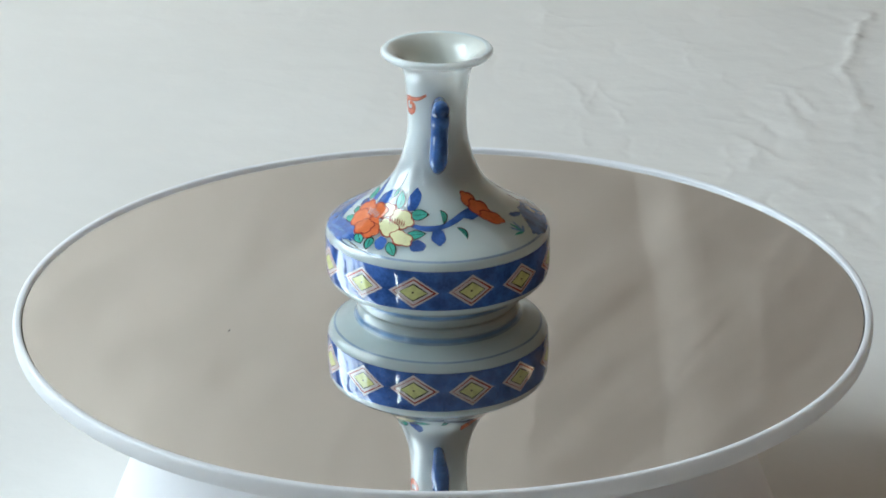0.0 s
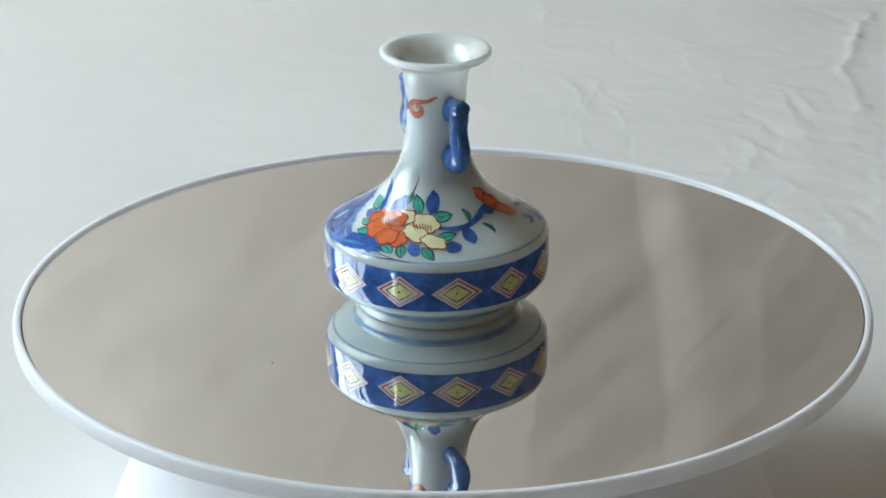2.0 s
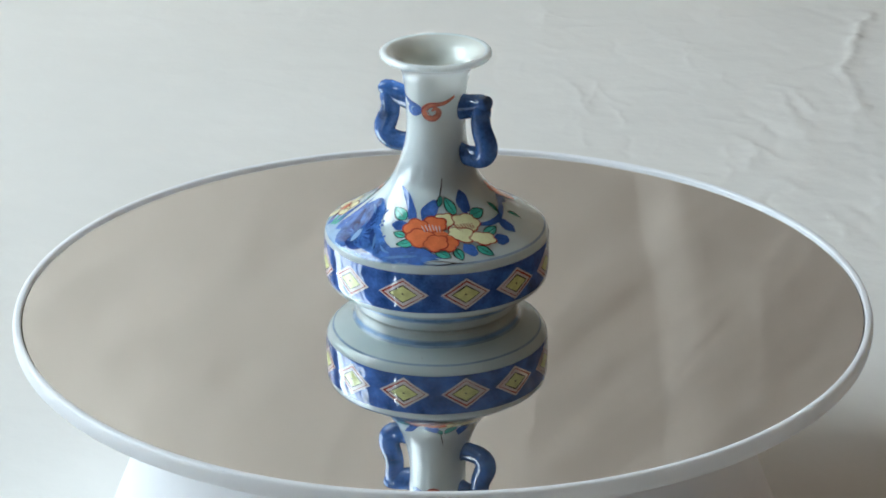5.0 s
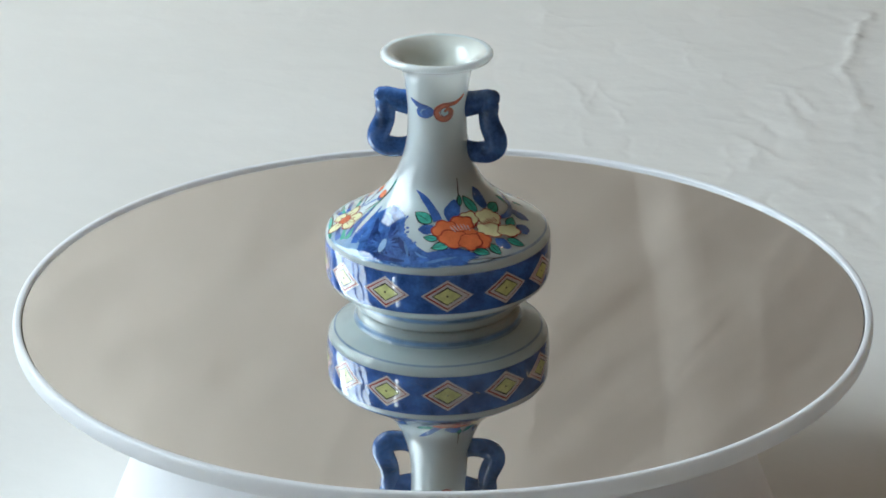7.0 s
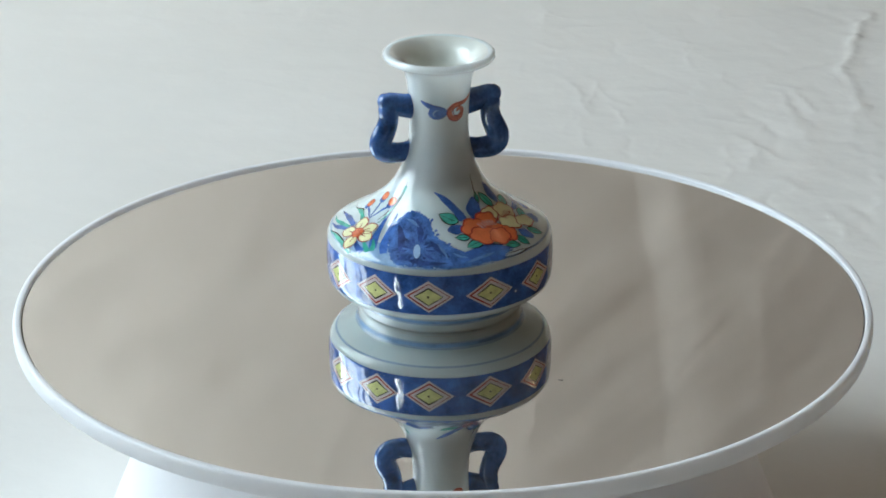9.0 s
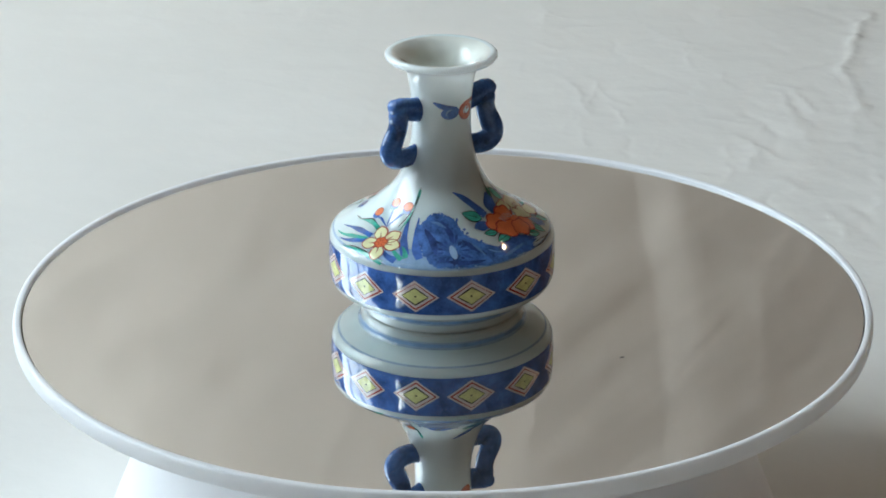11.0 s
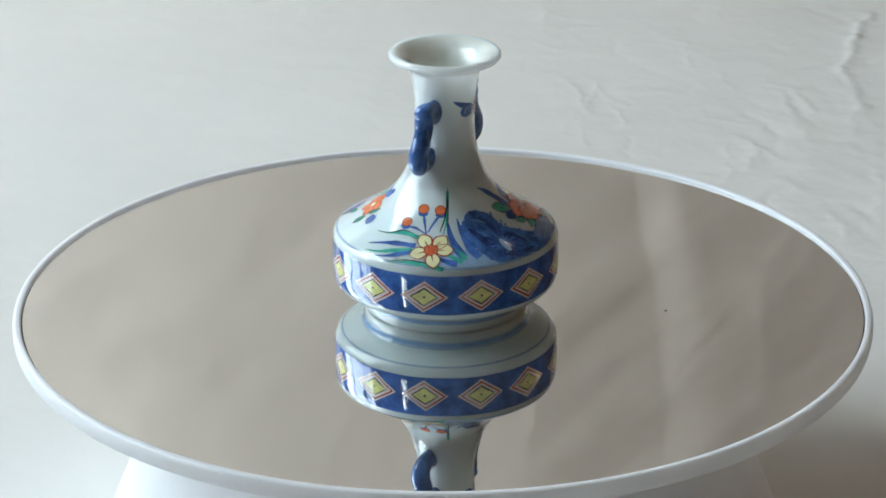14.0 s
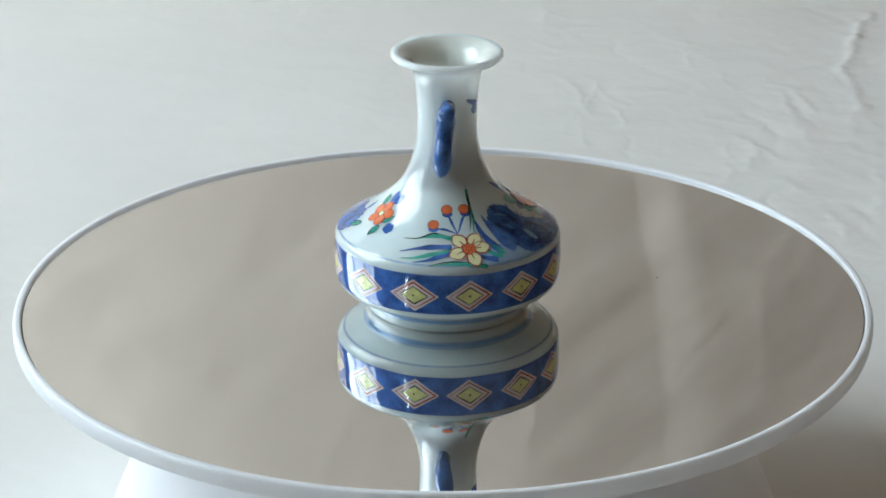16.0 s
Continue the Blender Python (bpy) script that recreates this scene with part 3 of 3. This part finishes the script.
def camellias(v):
    """The orange and the yellow flower with their leaves, and the twig with an opening bud."""
    for row in ((-60.4, 50.7, 7.5, 4.6, 60), (-24.4, 52.6, 7.5, 4.0, 88), (-84.0, 44.7, 5.0, 3.4, 180), (-34.0, 36.4, 5.2, 3.8, -60), (-10.8, 37.5, 5.2, 4.2, -10), (2.2, 40.8, 6.0, 4.2, -80)):
        blue_leaf(v, *row)
    stroke("twig", [(-20, 44.6), (-8, 43.8), (4, 44.4), (16, 46.4), (27, 48.6), (38, 49.6)], 1.9, COBALT, v, 2, "blue painted twig", 0.35)
    stroke("twig", [(2, 44.2), (2.5, 43), (2.4, 41)], 1.0, COBALT, v, 2)
    stroke("twig", [(22, 48), (31, 47.6), (40, 47.2)], 3.2, COBALT, v, 2, taper=0.6)
    leaf(v, -80.5, 41.7, 4.2, 2.3, 172)
    leaf(v, -73.5, 39.0, 6.0, 3.1, 197)
    leaf(v, -50.5, 35.8, 5.6, 3.2, -32)
    leaf(v, -41.4, 35.3, 4.6, 3.0, -72)
    leaf(v, -25.6, 35.2, 5.6, 3.0, -50)
    leaf(v, -13.8, 41.4, 5.8, 3.1, 14)
    leaf(v, -15.0, 48.2, 5.4, 3.6, 8)
    leaf(v, -40.0, 51.8, 6.2, 3.0, 112)
    leaf(v, -88.5, 48.5, 6.0, 3.6, 150)
    leaf(v, 5.2, 47.7, 4.8, 1.5, -82, bend=0.9)
    leaf(v, 19.0, 41.8, 4.6, 1.4, -66, bend=0.8)
    leaf(v, -50.4, 53.6, 3.6, 1.5, 78)
    stroke("stem", [(-46.0, 60.5), (-47.5, 58), (-49.5, 55.8), (-50.5, 53.6)], 0.32, INK, v, 3)
    petals(v, -32.4, 43.8, [(-5.4, 3.2, 3.0, 2.5, 20), (1.2, 2.1, 3.9, 2.7, -25), (-1.2, -1.9, 4.2, 2.4, -22), (4.4, -4.4, 3.7, 2.2, -22)], YELLOW, RED_LINE, 5, "pale yellow petal outlined in red")
    petals(v, -57.0, 43.0, [(0.2, 3.0, 3.6, 2.4, 0), (-5.0, 1.2, 3.4, 3.1, 20), (4.4, -3.8, 3.0, 2.6, 0), (-3.2, -2.0, 4.2, 2.9, -15), (1.2, -3.6, 3.3, 2.7, 10)], ORANGE, RED_LINE, 9, "orange-red petal outlined in dark red")
    blob("petal", -55.5, 42.6, oval(4.6, 2.2, -20), ORANGE, v, 8.4, "orange-red petal in the middle")
    blob("petal", -34.5, 43.4, oval(3.4, 2.0, -20), YELLOW, v, 4.4, "pale yellow petal in the middle")
    stamens(v, -56.8, 44.6, 6, 4.2, 2.3, 0.35, PINK_WHITE, 15.5)
    stamens(v, -30.5, 44.6, 7, 4.4, 2.3, 0.35, RED_LINE, 10)
    petals(v, 42.5, 48.0, [(-1.5, 3.6, 3.5, 1.9, -66), (0.3, 0.4, 3.7, 2.5, -58), (2.4, -3.4, 3.8, 2.0, -42)], ORANGE, RED_LINE, 4, "orange-red bud petal")
    stroke("stem", [(-62, 32.2), (-52, 31.9), (-44, 32.3), (-34, 31.8)], 0.36, INK, v, 5)
    stroke("stem", [(-58, 33.2), (-50, 33.0), (-42, 32.2)], 0.26, INK, v, 5)


def rocks(v):
    patch(v, "ground_wash", [(-162, 32.6), (-152, 35.6), (-140, 37.4), (-126, 37.6), (-110, 36.0), (-92, 35.0), (-76, 34.0), (-62, 32.4), (-80, 31.2), (-110, 30.9), (-140, 30.9), (-158, 31.2)], BLUE_WASH, 0.8, "thin pale blue painted ground", 0.04, 2)
    patch(v, "rock", [(-137, 46.0), (-129, 49.6), (-119, 50.4), (-107, 48.2), (-101, 43.4), (-95, 41.0), (-88, 38.0), (-84, 34.0), (-88, 31.8), (-103, 31.2), (-117, 31.4), (-125, 33.6), (-131, 38.5), (-135, 42)], ROCK_BLUE, 2, "mottled cobalt blue garden rock", 0.12, 5)
    patch(v, "rock_foot", [(-99, 40.5), (-90, 38.8), (-81, 36.4), (-72, 36.6), (-62, 37.4), (-55, 35.0), (-61, 32.8), (-78, 31.7), (-98, 31.4), (-106, 35)], ROCK_BLUE, 1.7, "cobalt blue ground running from the rock", 0.2, 11)
    stroke("rock_light", [(-83, 32.9), (-75, 34.0), (-66, 34.8)], 1.0, ROCK_LIGHT, v, 3.7)
    stroke("rock_light", [(-90, 36.6), (-86, 35.2), (-82, 34.6)], 0.7, ROCK_LIGHT, v, 3.75)
    blob("rock_hole", -111.0, 36.9, oval(1.0, 2.5, 10), BLUE_WASH, v, 4, "pale blue hole in the rock")
    to = place(-111.0, 37.4)
    for k in range(15):
        ang = radians(24 * k + 7 * math.sin(3.1 * k))
        near, far = 2.6 + 0.5 * math.sin(5 * k), 5.6 + 1.2 * math.sin(2.3 * k)
        ends = [to(d * math.cos(ang) * 0.95, d * math.sin(ang)) for d in (near, (near + far) / 2, far)]
        stroke("rock_line", [(math.degrees(a), q * 1e3) for a, q in ends], 0.75, COBALT_DARK, v, 3.2 + 0.02 * k)
    stroke("rock_shade", [(-118, 48), (-112, 44), (-110, 40)], 1.6, COBALT_DARK, v, 3.4)
    stroke("rock_shade", [(-131, 45), (-124, 41), (-121, 36)], 2.0, COBALT_DARK, v, 3.6)
    stroke("rock_shade", [(-104, 41), (-98, 38), (-92, 35)], 1.8, COBALT_DARK, v, 3.5)
    stroke("rock_shade", [(-118, 34), (-106, 33), (-94, 33)], 1.5, COBALT_DARK, v, 3.3)
    stroke("rock_light", [(-127, 47.5), (-121, 47), (-114, 45.5)], 0.9, ROCK_LIGHT, v, 3.8)
    stroke("rock_light", [(-99, 40), (-95, 37), (-93, 34.6)], 0.8, ROCK_LIGHT, v, 3.9)
    stroke("brush_stroke", [(-88, 34.4), (-78, 34.2), (-69, 33.2), (-60, 32.2)], 2.6, COBALT, v, 2.2, "broad blue brush stroke")
    stroke("brush_stroke", [(-84, 36.2), (-75, 36.4), (-67, 37.3), (-59, 36.6)], 2.3, COBALT, v, 2.4)
    stroke("brush_stroke", [(-76, 33.8), (-68, 35.2), (-60, 35.6), (-52, 34.2)], 1.6, COBALT, v, 2.6)
    rng = random.Random(4)
    for a, q in ((-100.2, 44.6), (-98.9, 43.2), (-91.2, 39.9), (-104.4, 48.0)):
        blob("moss_dot", a, q, oval(0.42 + rng.uniform(0, 0.2), 0.36, rng.uniform(0, 90)), COBALT, v, 2.8)
    stroke("blade", [(-104, 56.6), (-96, 55.4), (-87, 53.2), (-80, 50.4), (-76, 47.6)], 2.4, COBALT, v, 2.1, "arched blue leaf blade", 2)
    stroke("blade", [(-138.5, 48.5), (-136.5, 43), (-133.5, 38), (-130, 34.4)], 2.4, COBALT, v, 1.8, taper=2)
    stroke("blade", [(-147.2, 48.0), (-145.5, 43.5), (-142.5, 39), (-138.5, 35.0)], 2.4, COBALT, v, 2.3, "long blue leaf blade", 2)
    # the farther rock with its grass
    patch(v, "rock", [(66, 33.6), (74, 38.6), (84, 41.6), (94, 41.0), (102, 41.6), (108, 39.0), (111, 34.4), (106, 31.6), (88, 31.2), (72, 31.6)], ROCK_BLUE, 2, "smaller cobalt blue rock", 0.10, 8)
    for k, (a, q) in enumerate(((55, 39.2), (58, 40.4), (62, 40.6), (53, 36.4), (66, 37.6))):
        stroke("grass_blade", [(61, 35.8), ((61 + a) / 2, (36.2 + q) / 2), (a, q)], 0.9, GREEN if k % 2 else COBALT_LIGHT, v, 3 + k * 0.2)
    stroke("blade", [(66, 42.8), (72, 41.6), (79, 40.6)], 2.0, COBALT, v, 3)
    stroke("blade", [(99, 40.5), (100, 43), (98, 46)], 1.4, COBALT, v, 3)


def narcissus(v):
    for pts, w, m in (([(160, 33.4), (168, 34.2), (178, 36.0), (188, 37.2)], 1.7, GREEN), ([(158, 35.7), (168, 37.6), (178, 38.6), (189, 38.7)], 2.1, COBALT), ([(168, 32.6), (175, 33.6), (182, 35.2), (188, 36.4)], 1.9, COBALT),
                      ([(163, 40.7), (172, 42.0), (180, 42.6), (190, 41.6)], 1.9, GREEN), ([(177, 31.8), (186, 32.6), (196, 32.4), (207, 31.2)], 1.5, GREEN), ([(205.5, 42.0), (208.5, 47), (210.0, 52), (210.8, 57.0)], 1.0, GREEN),
                      ([(205, 38), (211, 35.6), (217, 33.4)], 1.7, GREEN), ([(214, 38.2), (217, 36.4), (219, 34.2)], 1.7, GREEN), ([(203, 35.6), (208, 33.8), (214, 32.8)], 2.4, COBALT)):
        stroke("leaf", pts, 0.82 * w, m, v, 3, "narrow painted leaf", 2)
    for pts in ([(156, 40.5), (166, 41.2), (176, 43.4), (186, 42.6)], [(176, 31.7), (186, 33.3), (197, 33.0), (208, 31.2)], [(203.5, 44.0), (206.5, 47.5), (209.2, 52), (211.0, 58.2)], [(209.6, 46), (210.4, 50), (211.2, 55)]):
        stroke("stem", pts, 0.38, INK, v, 4)
    for az, q in ((174.8, 46.0), (185.7, 51.0), (202.9, 51.0)):
        stroke("stem", [(az + (0.4 if az > 190 else 1.2), q - 1.2), ((az + 194) / 2, (q + 44.4) / 2 - 0.4), (194, 43.2)], 0.75, COBALT, v, 2.2)
        blob("bud_cap", az + 0.6, q - 1.1, oval(1.5, 1.1, 0), COBALT, v, 2.6, "blue bud cap")
        blob("bud", az, q + 0.25, oval(1.55, 1.45, 0), ORANGE, v, 3.4, "round orange-red bud", RED_LINE, 0.22)
    for k, ang in enumerate((202, 126, 53, 2, 284)):
        c, sn = math.cos(radians(ang)), math.sin(radians(ang))
        a, q = place(199.3, 37.6)(3.4 * c, 3.4 * sn)
        petal = blob("petal", math.degrees(a), q * 1e3, leaf_shape(5.8, 4.2, ang + 180), YELLOW, v, 5 + 0.3 * k, "pale yellow pointed petal", RED_LINE, 0.34)
        ends = [place(199.3, 37.6)(d * c, d * sn) for d in (1.4, 2.6, 4.0)]
        stroke("line", [(math.degrees(a), q * 1e3) for a, q in ends], 0.34, RED_LINE, petal, 7.0)
    for k in range(6):
        ends = [place(199.3, 37.6)(d * math.cos(1.05 * k + 0.3), d * math.sin(1.05 * k + 0.3)) for d in (0.3, 0.9, 1.5)]
        stroke("line", [(math.degrees(a), q * 1e3) for a, q in ends], 0.3, RED_LINE, v, 8.6)
    blob("flower_centre", 199.3, 37.6, oval(1.9, 1.8, 0, 6, 0.2), ORANGE, v, 7.4, "orange flower centre", RED_LINE, 0.34)


def small_flower(v):
    leaf(v, 109.0, 37.4, 4.6, 2.2, 215)
    leaf(v, 129.5, 39.4, 4.2, 2.3, 265)
    leaf(v, 133.0, 44.6, 4.4, 1.7, 55)
    leaf(v, 108.0, 49.2, 4.2, 2.4, 120)
    blue_leaf(v, 139.5, 42.0, 4.0, 3.6, -60)
    for row in ((126.5, 51.4, 4.4, 2.8, 60), (117.5, 51.2, 4.6, 2.4, 95)):
        blue_leaf(v, *row)
    for k in range(5):
        ang = 20 + 72 * k
        c, sn = math.cos(radians(ang)), math.sin(radians(ang))
        a, q = place(121.0, 45.0)(2.5 * c, 2.5 * sn)
        blob("petal", math.degrees(a), q * 1e3, oval(2.1, 1.8, ang), ORANGE, v, 4 + 0.3 * k, "orange-red round petal", RED_LINE, 0.22)
    blob("flower_centre", 121.0, 45.0, oval(1.0, 1.0), YELLOW, v, 6.4, "yellow flower centre", RED_LINE, 0.2)


def neck_curls(v):
    """A red spiral cloud drawn in line and wash, and a solid blue one beside it."""
    tail = [(-18, 84.3), (-34, 82.9), (-50, 82.3), (-66, 82.0), (-77, 80.6), (-74, 78.7), (-62, 77.9), (-51, 78.8), (-49, 80.3), (-56, 81.0), (-62, 80.2)]
    stroke("cloud_scroll", tail, 1.75, RED_WASH, v, 1.5, "pale iron-red spiral scroll", 0.6)
    stroke("line", [(a, q + 0.5) for a, q in tail[:4]] + [(-81, 80.5), (-77, 78.1), (-62, 77.2), (-49, 78.3), (-46, 80.4)], 0.28, RED_LINE, v, 2.6)
    stroke("line", [(-20, 83.9), (-36, 82.3), (-52, 81.7), (-66, 81.2), (-70, 80.0), (-64, 78.8), (-56, 79.1), (-54, 80.0), (-59, 80.4)], 0.26, RED_LINE, v, 2.8)
    blob("cloud_scroll", -99.5, 80.0, oval(2.8, 1.95, 8), COBALT, v, 1.6, "solid blue cloud scroll")
    stroke("cloud_scroll", [(-86, 81.4), (-97, 81.5), (-108, 81.7), (-119, 82.2), (-132, 83.2)], 1.5, COBALT, v, 1.9, "blue scroll tail", 0.75)
    stroke("line", [(-92, 82.0), (-106, 82.3), (-119, 82.9), (-134, 83.6)], 0.35, COBALT_DARK, v, 2.7)
    stroke("line", [(-97, 80.9), (-104, 80.6), (-108, 79.6), (-104, 78.9)], 0.4, COBALT_LIGHT, v, 2.6)


def vase():
    v = tagged(new("vase"), "small white porcelain vase with blue, orange and green painted flowers", "vase")
    body = part("body", lathe([tuple(p) for p in WALL_LINE] + [tuple(p) for p in spline(INNER, 6)], 200), PORCELAIN, v, "white glazed porcelain body")
    body.data.materials.append(CREAM_GLAZE)
    for face in body.data.polygons:
        if face.index >= 200 * (len(WALL_LINE) + 12):
            face.material_index = 1
    ring_line(v, "foot_rim", ARC[0] * 1e3 + 0.3, arc_at(0.0008) * 1e3, UNGLAZED, 0.6, "unglazed buff foot rim")
    ring_line(v, "blue_band", 17.1, 29.2, COBALT, 1, "cobalt blue band round the belly", 0.15)
    ring_line(v, "blue_line", 31.7, 32.4, COBALT_FAINT, 0.6, "pale blue line on the shoulder", 0.1)
    foot = arc_at(0.0036) * 1e3
    ring_line(v, "blue_line", foot - 1.0, foot + 1.3, COBALT_FAINT, 1, "soft pale blue line where the foot meets the belly", 0.12)
    ring_line(v, "blue_line", foot - 0.55, foot + 0.55, COBALT_LIGHT, 2, "blue line where the foot meets the belly", 0.12)
    edge = arc_at(0.0074) * 1e3
    ring_line(v, "blue_line", edge - 0.35, edge + 0.35, COBALT_FAINT, 1, "pale blue line under the belly", 0.1)
    for k, shift in enumerate((-1.4, -2.2, -3.0, -2.0, 0.5, 3.5, 2.9, 0.6, -1.0, -3.0, -1.7, -0.2)):
        diamond(v, -10.5 + 30 * k + shift, k + 1)
    for az, lean in ((2.5, 0.05), (186.0, 0.08)):
        handle(v, az, lean)
    for motif, turn in ((rocks, -0.4), (camellias, -1.2), (narcissus, 2.8), (small_flower, 3.0), (neck_curls, -1.0)):
        TURN[0] = turn
        motif(v)
    return v


turn_table, platter = turntable()
vase_thing = vase()


# ---- movement ----
RATE, OFF, OFF_ANGLE = 10.87, 0.0020, 142.0


# the turntable's angle runs a little ahead of an even rate at first and then behind it
SLIP = [(0, 0.0), (2, 0.7), (4, 1.3), (6, 1.2), (7, 1.0), (9, 0.4), (10, -0.4), (11.5, -1.6), (13, -2.4), (14, -2.8), (16, -3.1)]


def motions():
    rows, spins = [], []
    for k in range(17):
        turn = RATE * k + float(np.interp(k, [t for t, _ in SLIP], [d for _, d in SLIP]))
        a = radians(OFF_ANGLE + turn)
        rows.append((float(k), pose(0.0004 + OFF * math.cos(a), 0.0004 + OFF * math.sin(a), 0.0, 0, 0, turn)))
        spins.append((float(k), pose(0, 0, 0, 0, 0, turn)))
    walk(vase_thing, rows)
    walk(platter, spins)


motions()
